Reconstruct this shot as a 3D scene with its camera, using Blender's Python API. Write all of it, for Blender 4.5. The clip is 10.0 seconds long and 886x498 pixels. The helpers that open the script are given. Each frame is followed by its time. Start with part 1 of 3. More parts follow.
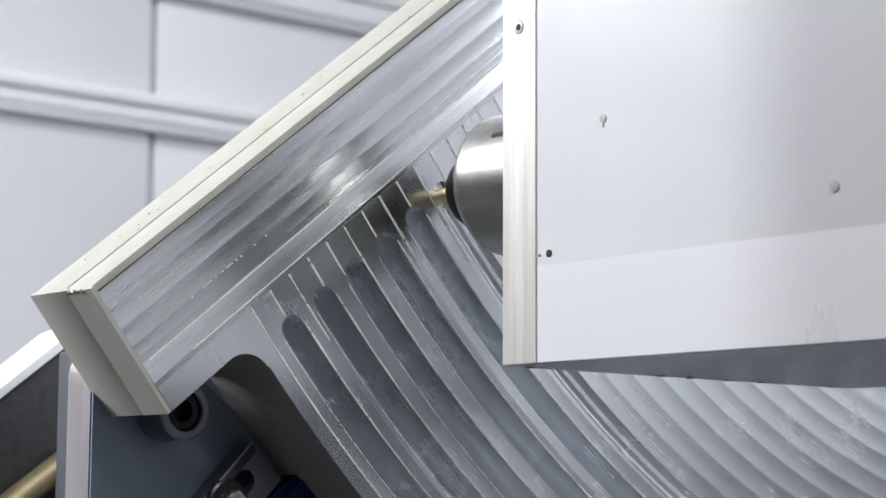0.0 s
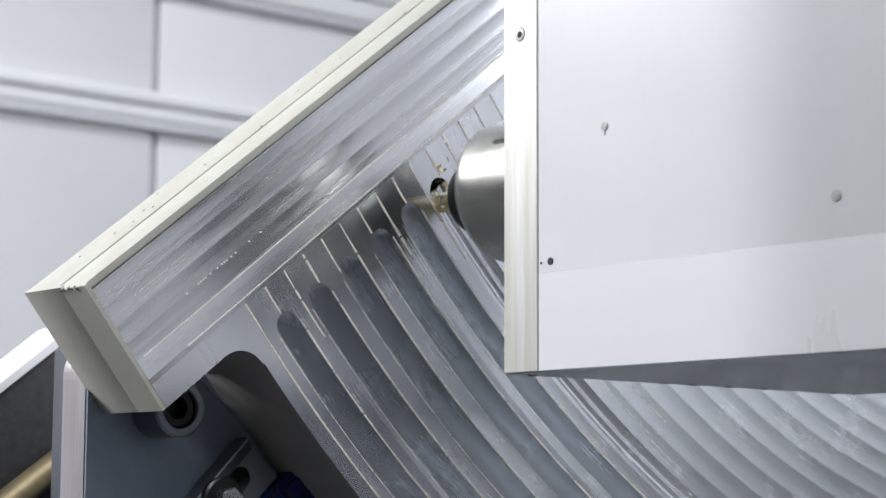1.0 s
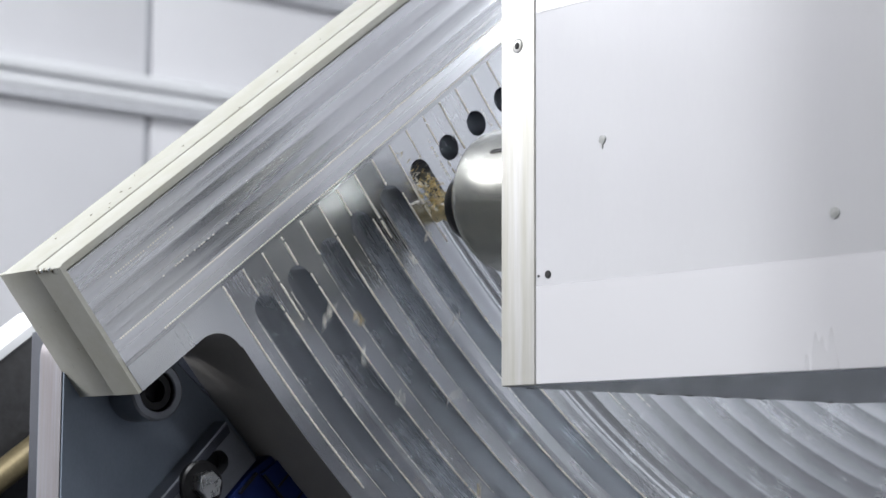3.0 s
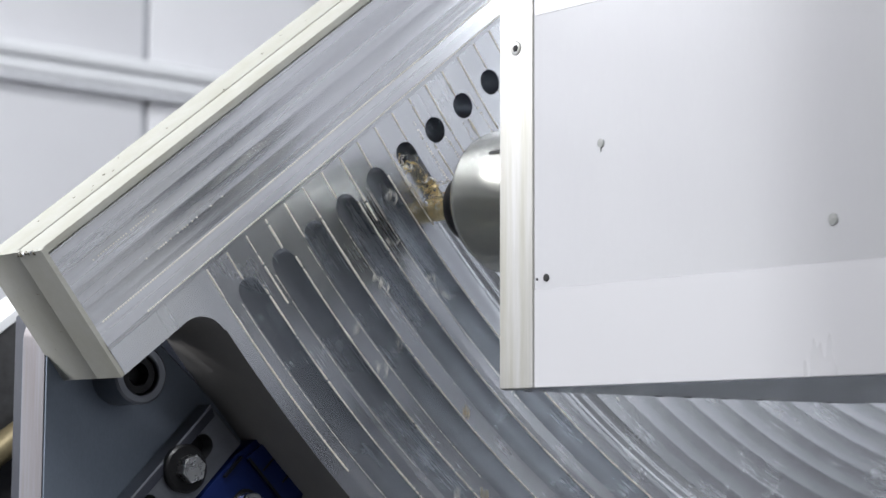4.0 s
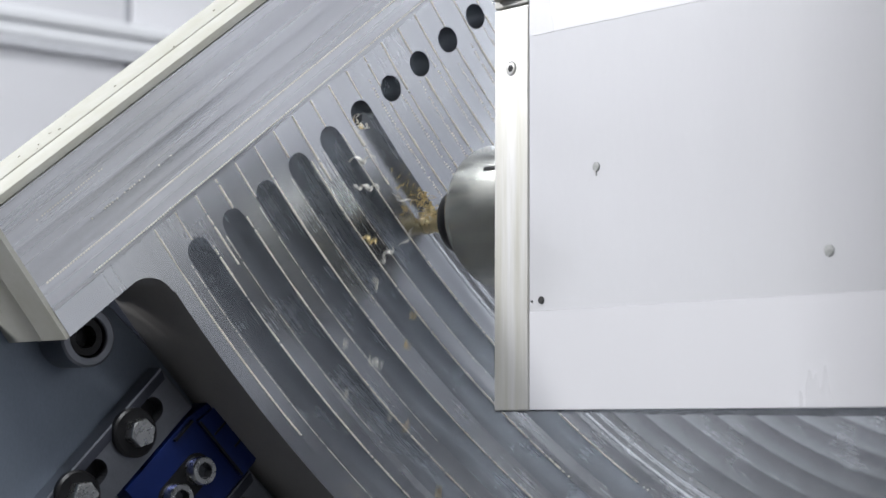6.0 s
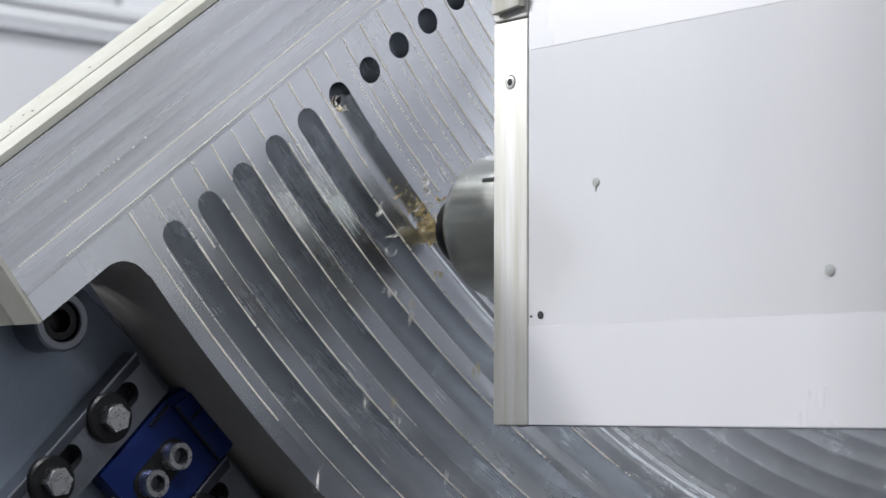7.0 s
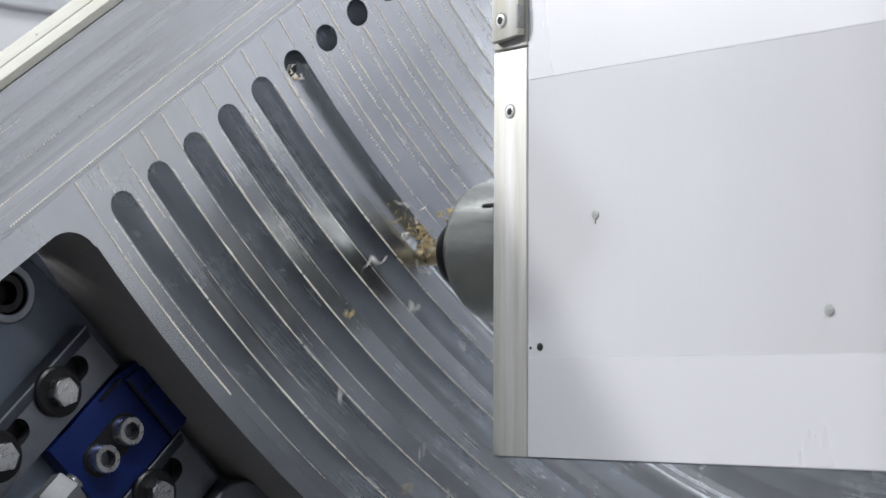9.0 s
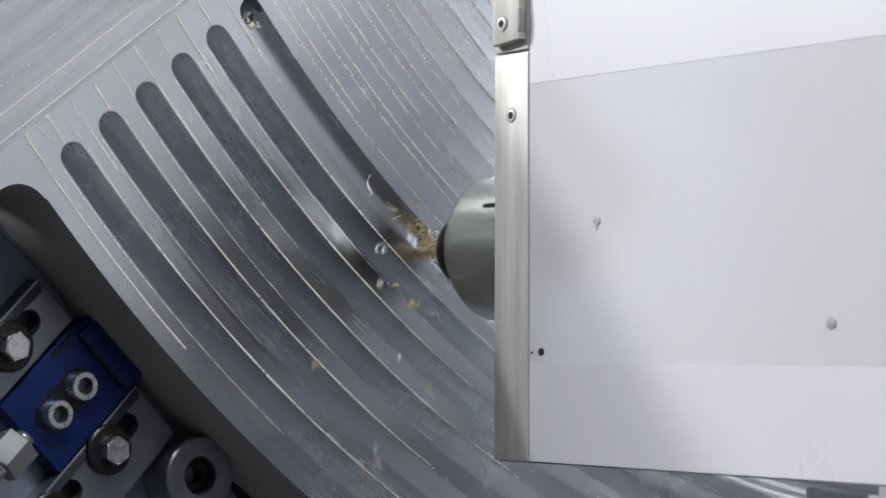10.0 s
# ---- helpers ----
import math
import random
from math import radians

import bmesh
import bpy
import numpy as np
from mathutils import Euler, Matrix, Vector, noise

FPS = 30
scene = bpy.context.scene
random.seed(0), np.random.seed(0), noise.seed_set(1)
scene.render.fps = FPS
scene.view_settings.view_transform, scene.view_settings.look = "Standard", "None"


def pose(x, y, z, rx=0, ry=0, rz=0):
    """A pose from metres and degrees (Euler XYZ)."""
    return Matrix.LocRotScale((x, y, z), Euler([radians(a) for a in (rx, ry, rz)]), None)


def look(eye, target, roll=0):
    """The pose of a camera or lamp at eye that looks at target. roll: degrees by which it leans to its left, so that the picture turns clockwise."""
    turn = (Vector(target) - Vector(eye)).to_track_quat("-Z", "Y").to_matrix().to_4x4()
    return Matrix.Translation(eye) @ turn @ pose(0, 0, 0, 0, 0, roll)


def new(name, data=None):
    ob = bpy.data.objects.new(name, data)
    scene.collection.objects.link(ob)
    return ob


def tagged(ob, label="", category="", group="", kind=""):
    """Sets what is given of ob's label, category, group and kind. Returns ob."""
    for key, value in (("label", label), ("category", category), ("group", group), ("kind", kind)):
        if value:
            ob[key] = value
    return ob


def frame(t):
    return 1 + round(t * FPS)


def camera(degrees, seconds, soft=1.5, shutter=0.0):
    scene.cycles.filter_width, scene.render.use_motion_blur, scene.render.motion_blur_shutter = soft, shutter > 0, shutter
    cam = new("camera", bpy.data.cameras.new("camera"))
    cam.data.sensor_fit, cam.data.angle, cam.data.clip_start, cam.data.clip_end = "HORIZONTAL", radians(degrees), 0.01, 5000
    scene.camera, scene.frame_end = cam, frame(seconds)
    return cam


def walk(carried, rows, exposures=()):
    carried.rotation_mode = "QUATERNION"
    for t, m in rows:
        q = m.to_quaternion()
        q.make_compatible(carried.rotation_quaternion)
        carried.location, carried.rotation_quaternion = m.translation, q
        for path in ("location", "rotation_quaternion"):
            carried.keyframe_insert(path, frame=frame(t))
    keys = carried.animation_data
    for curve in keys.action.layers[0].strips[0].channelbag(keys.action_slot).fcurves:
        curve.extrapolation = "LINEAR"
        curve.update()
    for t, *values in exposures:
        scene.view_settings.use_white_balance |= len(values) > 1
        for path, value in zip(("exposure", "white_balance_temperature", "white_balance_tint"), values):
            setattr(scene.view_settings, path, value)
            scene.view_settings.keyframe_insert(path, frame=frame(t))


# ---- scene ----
# Axes: x along the machine table, y along the spindle into the work, z up.
# Rows: seconds, eye x, y, z, heading from +y towards +x, pitch, roll.
PATH = [
    (0, -0.7490, -0.8895, -0.1696, 41.003, 7.171, 0.297),
    (0.5, -0.7464, -0.8909, -0.1700, 40.905, 7.153, 0.212),
    (1, -0.7438, -0.8911, -0.1702, 40.882, 7.114, 0.239),
    (1.5, -0.7409, -0.8914, -0.1706, 40.883, 7.066, 0.231),
    (2, -0.7372, -0.8918, -0.1706, 40.866, 7.027, 0.276),
    (2.5, -0.7336, -0.8905, -0.1708, 40.916, 6.896, 0.260),
    (4, -0.7210, -0.8923, -0.1714, 40.976, 6.258, 0.246),
    (4.5, -0.7122, -0.8931, -0.1721, 40.935, 6.066, 0.250),
    (5, -0.7060, -0.8930, -0.1719, 41.066, 5.788, 0.258),
    (5.5, -0.6992, -0.8924, -0.1722, 41.145, 5.549, 0.239),
    (7, -0.6798, -0.8879, -0.1707, 41.470, 4.769, 0.261),
    (7.5, -0.6695, -0.8904, -0.1725, 41.288, 4.700, 0.247),
    (8, -0.6602, -0.8912, -0.1733, 41.243, 4.558, 0.246),
    (8.5, -0.6519, -0.8914, -0.1730, 41.215, 4.373, 0.241),
    (9, -0.6434, -0.8914, -0.1725, 41.181, 4.128, 0.259),
    (9.5, -0.6311, -0.8912, -0.1716, 41.216, 3.571, 0.229),
    (10, -0.6158, -0.8898, -0.1712, 41.321, 2.743, 0.182),
]
# Rows: seconds, travel of the spindle head in x, y, z.
HEAD = [
    (0, 0.0000, 0.0000, -0.0000),
    (0.5, 0.0017, -0.0010, -0.0029),
    (1, 0.0034, -0.0015, -0.0057),
    (1.5, 0.0060, -0.0020, -0.0092),
    (2, 0.0092, -0.0023, -0.0126),
    (2.5, 0.0124, -0.0022, -0.0166),
    (4, 0.0249, -0.0032, -0.0300),
    (4.5, 0.0314, -0.0040, -0.0374),
    (5, 0.0391, -0.0037, -0.0445),
    (5.5, 0.0470, -0.0032, -0.0515),
    (7, 0.0707, -0.0020, -0.0732),
    (7.5, 0.0776, -0.0032, -0.0804),
    (8, 0.0860, -0.0038, -0.0885),
    (8.5, 0.0936, -0.0039, -0.0952),
    (9, 0.1017, -0.0036, -0.1017),
    (9.5, 0.1155, -0.0032, -0.1127),
    (10, 0.1326, -0.0028, -0.1265),
]
LENS = 25.13
cam = camera(LENS, 10.0, soft=1.5, shutter=0.3)
cam.data.dof.use_dof, cam.data.dof.focus_distance, cam.data.dof.aperture_fstop = True, 1.07, 16.0


def eye_pose(x, y, z, heading, pitch, roll):
    h, p = radians(heading), radians(pitch)
    way = Vector((math.sin(h) * math.cos(p), math.cos(h) * math.cos(p), math.sin(p)))
    return look(Vector((x, y, z)), Vector((x, y, z)) + way, roll)


walk(cam, [(row[0], eye_pose(*row[1:])) for row in PATH], exposures=[(0, -0.2), (10, -0.2)])

# ---- light: unseen lamps added round the work, and the pale hall around ----
world = bpy.data.worlds.new("hall_light")
scene.world = world
world.use_nodes = True
world.node_tree.nodes["Background"].inputs[0].default_value = (0.80, 0.86, 1.0, 1)
world.node_tree.nodes["Background"].inputs[1].default_value = 0.15


def area_lamp(name, x, y, z, target, sx, sy, power, tone):
    data = bpy.data.lights.new(name, "AREA")
    data.shape, data.size, data.size_y, data.energy, data.color = "RECTANGLE", sx, sy, power, tone
    ob = new(name, data)
    ob.matrix_world = look((x, y, z), target)
    return ob


LIGHTS = [
    # x, y, z, target, size x, size y, watts, tone
    # unseen key, placed to throw the work's shadow on the cover
    (-3.2, 3.6, 2.3, (-0.1, -0.2, -0.1), 0.5, 0.4, 310, (0.98, 0.98, 1.0)),
    # brightens the wall that the cover mirrors
    (-3.8, 3.5, 3.4, (-3.8, 3.5, 0.0), 2.6, 0.6, 170, (0.93, 0.96, 1.0)),
    (2.2, 2.6, 3.4, (2.2, 2.6, 0.0), 2.6, 0.6, 70, (0.93, 0.96, 1.0)),
    # second unseen key, cut off the cover's right part by a panel
    (-4.2, 3.1, 3.3, (-0.1, -0.3, 0.0), 0.18, 0.18, 240, (0.95, 0.97, 1.0)),
    # added to brighten the burrs
    (-1.2, -2.6, 3.4, (-1.2, -2.6, 0.0), 2.0, 0.6, 225, (0.96, 0.975, 1.0)),
    # the last two are added to light the metal and the walls it reflects
    (4.0, -3.6, 3.4, (4.0, -3.6, 0.0), 3.0, 0.8, 720, (0.93, 0.96, 1.0)),
    (4.8, -6.1, 3.4, (4.8, -6.1, 0.0), 2.4, 0.6, 140, (0.93, 0.96, 1.0)),
]
for spec in LIGHTS:
    area_lamp("added_lamp", *spec)

# ---- materials ----


def node(tree, kind, **values):
    n = tree.nodes.new(kind)
    for key, value in values.items():
        n.inputs[key].default_value = value
    return n


def surface(name, color, rough=0.5, metal=0.0, vary=0.15, scale=40.0, fine=600.0, bump=0.1, stretch=(1, 1, 1), turn=0.0, aniso=0.0, stain=None, rough_vary=0.12, distance=0.0005):
    """A node material: colour and gloss vary at a coarse and a fine scale, with fine relief."""
    mat = bpy.data.materials.new(name)
    mat.use_nodes = True
    t = mat.node_tree
    bsdf = t.nodes["Principled BSDF"]
    bsdf.inputs["Metallic"].default_value = metal
    if aniso:
        bsdf.inputs["Anisotropic"].default_value = aniso
    co = t.nodes.new("ShaderNodeTexCoord")
    mp = t.nodes.new("ShaderNodeMapping")
    mp.inputs["Scale"].default_value = stretch
    mp.inputs["Rotation"].default_value = (0, radians(turn), 0)
    t.links.new(co.outputs["Object"], mp.inputs["Vector"])
    big = node(t, "ShaderNodeTexNoise", Scale=scale, Detail=5.0, Roughness=0.6)
    tiny = node(t, "ShaderNodeTexNoise", Scale=fine, Detail=3.0, Roughness=0.6)
    for n in (big, tiny):
        t.links.new(mp.outputs[0], n.inputs["Vector"])
    ramp = t.nodes.new("ShaderNodeValToRGB")
    other = stain or [c * (1 - vary) for c in color]
    ramp.color_ramp.elements[0].position, ramp.color_ramp.elements[1].position = 0.3, 0.7
    ramp.color_ramp.elements[0].color = (*[max(0, c) for c in other], 1)
    ramp.color_ramp.elements[1].color = (*color, 1)
    t.links.new(big.outputs["Fac"], ramp.inputs["Fac"])
    grain = node(t, "ShaderNodeMix")
    grain.data_type, grain.blend_type = "RGBA", "MULTIPLY"
    grain.inputs[0].default_value = vary
    t.links.new(ramp.outputs["Color"], grain.inputs[6])
    t.links.new(tiny.outputs["Fac"], grain.inputs[7])
    t.links.new(grain.outputs[2], bsdf.inputs["Base Color"])
    spread = node(t, "ShaderNodeMapRange")
    spread.inputs["To Min"].default_value, spread.inputs["To Max"].default_value = max(0.03, rough - rough_vary), min(1, rough + rough_vary)
    t.links.new(big.outputs["Fac"], spread.inputs["Value"])
    t.links.new(spread.outputs[0], bsdf.inputs["Roughness"])
    if bump:
        b = node(t, "ShaderNodeBump", Strength=bump, Distance=distance)
        t.links.new(tiny.outputs["Fac"], b.inputs["Height"])
        t.links.new(b.outputs[0], bsdf.inputs["Normal"])
    return mat


def arc_milled(name, color, rough, cx, cz):
    """Milled metal whose fine tool marks follow arcs about cx, cz in the object's x-z plane."""
    mat = surface(name, color, rough, metal=1.0, vary=0.06, scale=22, fine=400, bump=0.0, rough_vary=0.05)
    t = mat.node_tree
    bsdf = t.nodes["Principled BSDF"]
    co = t.nodes.new("ShaderNodeTexCoord")
    sep = t.nodes.new("ShaderNodeSeparateXYZ")
    t.links.new(co.outputs["Object"], sep.inputs[0])

    def calc(op, a, b=None):
        n = t.nodes.new("ShaderNodeMath")
        n.operation = op
        for i, v in enumerate((a, b)):
            if v is None:
                continue
            if isinstance(v, float):
                n.inputs[i].default_value = v
            else:
                t.links.new(v, n.inputs[i])
        return n.outputs[0]

    dx, dz = calc("SUBTRACT", sep.outputs[0], cx), calc("SUBTRACT", sep.outputs[2], cz)
    rad = calc("SQRT", calc("ADD", calc("MULTIPLY", dx, dx), calc("MULTIPLY", dz, dz)))
    ang = calc("ARCTAN2", dz, calc("MULTIPLY", dx, -1.0))
    comb = t.nodes.new("ShaderNodeCombineXYZ")
    t.links.new(calc("MULTIPLY", rad, 1.0), comb.inputs[0])
    t.links.new(calc("MULTIPLY", ang, 0.002), comb.inputs[1])
    t.links.new(sep.outputs[1], comb.inputs[2])
    marks = node(t, "ShaderNodeTexNoise", Scale=900.0, Detail=2.0, Roughness=0.65)
    bands = node(t, "ShaderNodeTexNoise", Scale=220.0, Detail=3.0, Roughness=0.6)
    for n in (marks, bands):
        t.links.new(comb.outputs[0], n.inputs["Vector"])
    # cross-feed marks of the cutter, about a millimetre and a half apart, stronger in some places
    feed = t.nodes.new("ShaderNodeTexWave")
    feed.wave_type, feed.bands_direction = "BANDS", "X"
    for key, value in (("Scale", 200.0), ("Distortion", 1.6), ("Detail", 2.0), ("Detail Scale", 0.6)):
        feed.inputs[key].default_value = value
    way = t.nodes.new("ShaderNodeCombineXYZ")
    t.links.new(calc("ADD", calc("MULTIPLY", ang, 0.85), calc("MULTIPLY", rad, 0.5)), way.inputs[0])
    t.links.new(calc("MULTIPLY", rad, 0.3), way.inputs[1])
    t.links.new(way.outputs[0], feed.inputs["Vector"])
    patch = node(t, "ShaderNodeTexNoise", Scale=28.0, Detail=3.0, Roughness=0.6)
    t.links.new(co.outputs["Object"], patch.inputs["Vector"])
    feeds = calc("MULTIPLY", feed.outputs["Fac"], patch.outputs["Fac"])
    high = calc("ADD", calc("ADD", calc("MULTIPLY", marks.outputs["Fac"], 0.35), calc("MULTIPLY", bands.outputs["Fac"], 1.4)), calc("MULTIPLY", feeds, 0.9))
    b = node(t, "ShaderNodeBump", Strength=0.11, Distance=0.00012)
    t.links.new(high, b.inputs["Height"])
    t.links.new(b.outputs[0], bsdf.inputs["Normal"])
    # streaks along the cutter's way, in tone and in gloss
    tone = t.nodes.new("ShaderNodeMapRange")
    tone.inputs["From Min"].default_value, tone.inputs["From Max"].default_value = 0.32, 0.68
    tone.inputs["To Min"].default_value, tone.inputs["To Max"].default_value = 0.94, 1.06
    t.links.new(calc("ADD", calc("MULTIPLY", bands.outputs["Fac"], 0.6), calc("MULTIPLY", marks.outputs["Fac"], 0.4)), tone.inputs["Value"])
    old = bsdf.inputs["Base Color"].links[0].from_socket
    mix = t.nodes.new("ShaderNodeMixRGB")
    mix.blend_type = "MULTIPLY"
    mix.inputs[0].default_value = 1.0
    t.links.new(old, mix.inputs[1])
    t.links.new(tone.outputs[0], mix.inputs[2])
    t.links.new(mix.outputs[0], bsdf.inputs["Base Color"])
    gloss = bsdf.inputs["Roughness"].links[0].from_socket
    t.links.new(calc("ADD", gloss, calc("MULTIPLY", calc("SUBTRACT", marks.outputs["Fac"], 0.5), 0.05)), bsdf.inputs["Roughness"])
    return mat


wall_white = surface("white_wall_paint", (0.74, 0.74, 0.765), 0.6, vary=0.04, scale=3, fine=200, bump=0.03)
wall_grey = surface("grey_wall_paint", (0.13, 0.14, 0.15), 0.6, vary=0.05, scale=3, fine=200, bump=0.03)
ceiling_grey = surface("grey_ceiling_paint", (0.36, 0.37, 0.39), 0.7, vary=0.06, scale=3, fine=200, bump=0.03)
joint_grey = surface("grey_joint", (0.5, 0.51, 0.54), 0.6, vary=0.05, scale=5)
wall_dark = surface("dark_reflection_paint", (0.026, 0.027, 0.033), 0.6, vary=0.1, scale=3, fine=200, bump=0.03)
floor_grey = surface("sealed_concrete", (0.075, 0.075, 0.08), 0.45, vary=0.2, scale=4, fine=150)
trunk_white = surface("trunking_plastic", (0.82, 0.83, 0.85), 0.4, vary=0.04, scale=6, bump=0.02)
trunk_grey = surface("trunk_shade", (0.62, 0.63, 0.66), 0.5, metal=0.0)
milled_metal = arc_milled("milled_metal", (0.68, 0.705, 0.735), 0.26, 0.880, 0.020)
stock_metal = arc_milled("stock_metal", (0.68, 0.705, 0.735), 0.26, 0.0, 0.0)
rim_metal = surface("brushed_rim_metal", (0.71, 0.73, 0.76), 0.27, metal=1.0, vary=0.2, scale=110, fine=900, bump=0.12, stretch=(0.008, 0.3, 1), rough_vary=0.06, distance=0.00008)
# matte near-white in place of the burrs' metallic glint
burr_glint = surface("burr_glint", (1.0, 0.965, 0.86), 0.3, metal=0.0, vary=0.04, scale=300)
cast_cream = surface("cream_casting_paint", (0.42, 0.42, 0.385), 0.6, vary=0.1, scale=60, fine=500, bump=0.25, stain=(0.37, 0.365, 0.31))
plate_steel = surface("ground_plate_steel", (0.25, 0.295, 0.36), 0.48, metal=0.65, vary=0.2, scale=30, fine=800, bump=0.15, stretch=(1, 1, 0.4))
bar_steel = surface("machined_bar_steel", (0.235, 0.25, 0.28), 0.36, metal=0.9, vary=0.2, scale=45, fine=900, bump=0.2)
edge_metal = surface("ground_edge_metal", (0.36, 0.365, 0.40), 0.42, metal=0.75, vary=0.2, scale=60, fine=900, bump=0.15, stretch=(1, 2.5, 0.12), stain=(0.28, 0.25, 0.25))
socket_black = surface("black_recess", (0.012, 0.012, 0.013), 0.8, vary=0.3, scale=200)
dark_steel = surface("plain_dark_steel", (0.05, 0.055, 0.075), 0.45, metal=0.4, vary=0.3, scale=25)
zinc = surface("zinc_plating", (0.72, 0.73, 0.72), 0.28, metal=1.0, vary=0.15, scale=160, fine=1500)
black_oxide = surface("black_oxide_steel", (0.018, 0.018, 0.02), 0.4, metal=0.5, vary=0.3, scale=90)
socket_dark = surface("socket_shadow_steel", (0.25, 0.26, 0.28), 0.4, metal=0.9, vary=0.3, scale=120)
blue_anodised = surface("blue_anodised_metal", (0.005, 0.023, 0.15), 0.40, metal=0.5, vary=0.3, scale=40, fine=700)
blue_paint = surface("blue_machine_paint", (0.03, 0.09, 0.32), 0.45, vary=0.15, scale=20)
nut_steel = surface("dull_nut_steel", (0.20, 0.205, 0.21), 0.5, metal=0.5, vary=0.2, scale=60)
brass = surface("worn_brass", (0.46, 0.38, 0.22), 0.5, metal=0.5, vary=0.4, scale=40)
speckled_black = surface("speckled_black_cover", (0.045, 0.045, 0.05), 0.5, vary=0.6, scale=160, fine=900, bump=0.3)
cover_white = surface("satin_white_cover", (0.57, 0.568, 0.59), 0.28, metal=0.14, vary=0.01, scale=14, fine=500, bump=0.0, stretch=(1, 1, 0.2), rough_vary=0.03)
# paler, smoother copy of the cover, to give the middle panel its stronger sheen
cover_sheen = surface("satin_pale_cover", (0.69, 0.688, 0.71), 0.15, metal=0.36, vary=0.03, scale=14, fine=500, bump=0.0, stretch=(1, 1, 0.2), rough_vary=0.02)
strip_alu = surface("worn_aluminium_strip", (0.57, 0.57, 0.58), 0.45, metal=0.25, vary=0.2, scale=120, fine=900, bump=0.15, stretch=(1, 1, 0.05), stain=(0.42, 0.405, 0.34))
# tone and gloss drawn out in streaks along y
under_steel = surface("streaked_underside", (0.42, 0.45, 0.48), 0.22, metal=0.9, vary=0.2, scale=30, stretch=(1, 0.15, 1), bump=0.06, rough_vary=0.08)
mark_grey = surface("grey_filler", (0.34, 0.35, 0.34), 0.5, vary=0.3, scale=300)
holder_steel = surface("polished_holder_steel", (0.60, 0.60, 0.55), 0.25, metal=1.0, vary=0.06, scale=12, fine=900, bump=0.02, stretch=(0.3, 2, 0.3), rough_vary=0.03)
gold_coat = surface("gold_tool_coating", (0.90, 0.76, 0.46), 0.3, metal=1.0, vary=0.15, scale=300)
gold_chip = surface("golden_chip", (0.92, 0.74, 0.38), 0.38, metal=0.5, vary=0.2, scale=400)
silver_chip = surface("silver_chip", (0.97, 0.95, 0.88), 0.3, metal=0.1, vary=0.15, scale=400)

# casting skin again, darkened for the shade on the work's side
cast_shaded = surface("shaded_casting_side", (0.30, 0.285, 0.27), 0.55, vary=0.15, scale=40, fine=500, bump=0.2)
pit_brown = surface("casting_pit", (0.12, 0.10, 0.06), 0.7, vary=0.3, scale=300)

# ---- mesh helpers ----


def finish(bm, name, material, smooth=None):
    me = bpy.data.meshes.new(name)
    bmesh.ops.recalc_face_normals(bm, faces=bm.faces)
    bm.to_mesh(me)
    bm.free()
    me.materials.append(material)
    if smooth is not None:
        for p in me.polygons:
            p.use_smooth = True
        me.set_sharp_from_angle(angle=radians(smooth))
    return me


def part(name, bm, material, parent=None, label="", smooth=32):
    """Links a bmesh as one mesh object, under a thing or a part."""
    ob = new(name, finish(bm, name, material, smooth))
    if parent is not None:
        ob.parent = parent
    if label:
        ob["label"] = label
    return ob


def thing(name, label, category, m=None, group="", kind=""):
    ob = new(name)
    ob.empty_display_size = 0.02
    if m is not None:
        ob.matrix_world = m
    return tagged(ob, label, category, group, kind)


def box(x0, x1, y0, y1, z0, z1, bevel=0.0, segments=2):
    bm = bmesh.new()
    bmesh.ops.create_cube(bm, size=1.0, matrix=Matrix.Translation(((x0 + x1) / 2, (y0 + y1) / 2, (z0 + z1) / 2)) @ Matrix.Diagonal((x1 - x0, y1 - y0, z1 - z0, 1)))
    if bevel:
        bmesh.ops.bevel(bm, geom=bm.edges[:], offset=bevel, segments=segments, profile=0.6, affect="EDGES")
    return bm


def prism(points, y0, y1, bevel=0.0, segments=2):
    """A plate: an outline in x and z, pulled from y0 to y1."""
    bm = bmesh.new()
    a = [bm.verts.new((x, y0, z)) for x, z in points]
    b = [bm.verts.new((x, y1, z)) for x, z in points]
    bm.faces.new(a)
    bm.faces.new(b[::-1])
    for i in range(len(a)):
        j = (i + 1) % len(a)
        bm.faces.new((a[i], b[i], b[j], a[j]))
    if bevel:
        rim = [e for e in bm.edges if abs(e.verts[0].co.y - e.verts[1].co.y) < 1e-9]
        bmesh.ops.bevel(bm, geom=rim, offset=bevel, segments=segments, profile=0.6, affect="EDGES")
    return bm


def turned(profile, steps=48, x=0.0, z=0.0):
    """A body turned about the y axis at x, z: profile of (y, radius)."""
    bm = bmesh.new()
    rings = []
    for y, r in profile:
        if r < 1e-6:
            rings.append([bm.verts.new((x, y, z))])
        else:
            rings.append([bm.verts.new((x + r * math.cos(2 * math.pi * k / steps), y, z + r * math.sin(2 * math.pi * k / steps))) for k in range(steps)])
    for a, b in zip(rings, rings[1:]):
        for k in range(steps):
            j = (k + 1) % steps
            if len(a) == 1 and len(b) == 1:
                continue
            if len(a) == 1:
                bm.faces.new((a[0], b[j], b[k]))
            elif len(b) == 1:
                bm.faces.new((a[k], a[j], b[0]))
            else:
                bm.faces.new((a[k], a[j], b[j], b[k]))
    return bm


def arc(cx, cz, r, a0, a1, n):
    """Points on an arc, degrees from +x towards +z."""
    return [(cx + r * math.cos(radians(a0 + (a1 - a0) * i / n)), cz + r * math.sin(radians(a0 + (a1 - a0) * i / n))) for i in range(n + 1)]


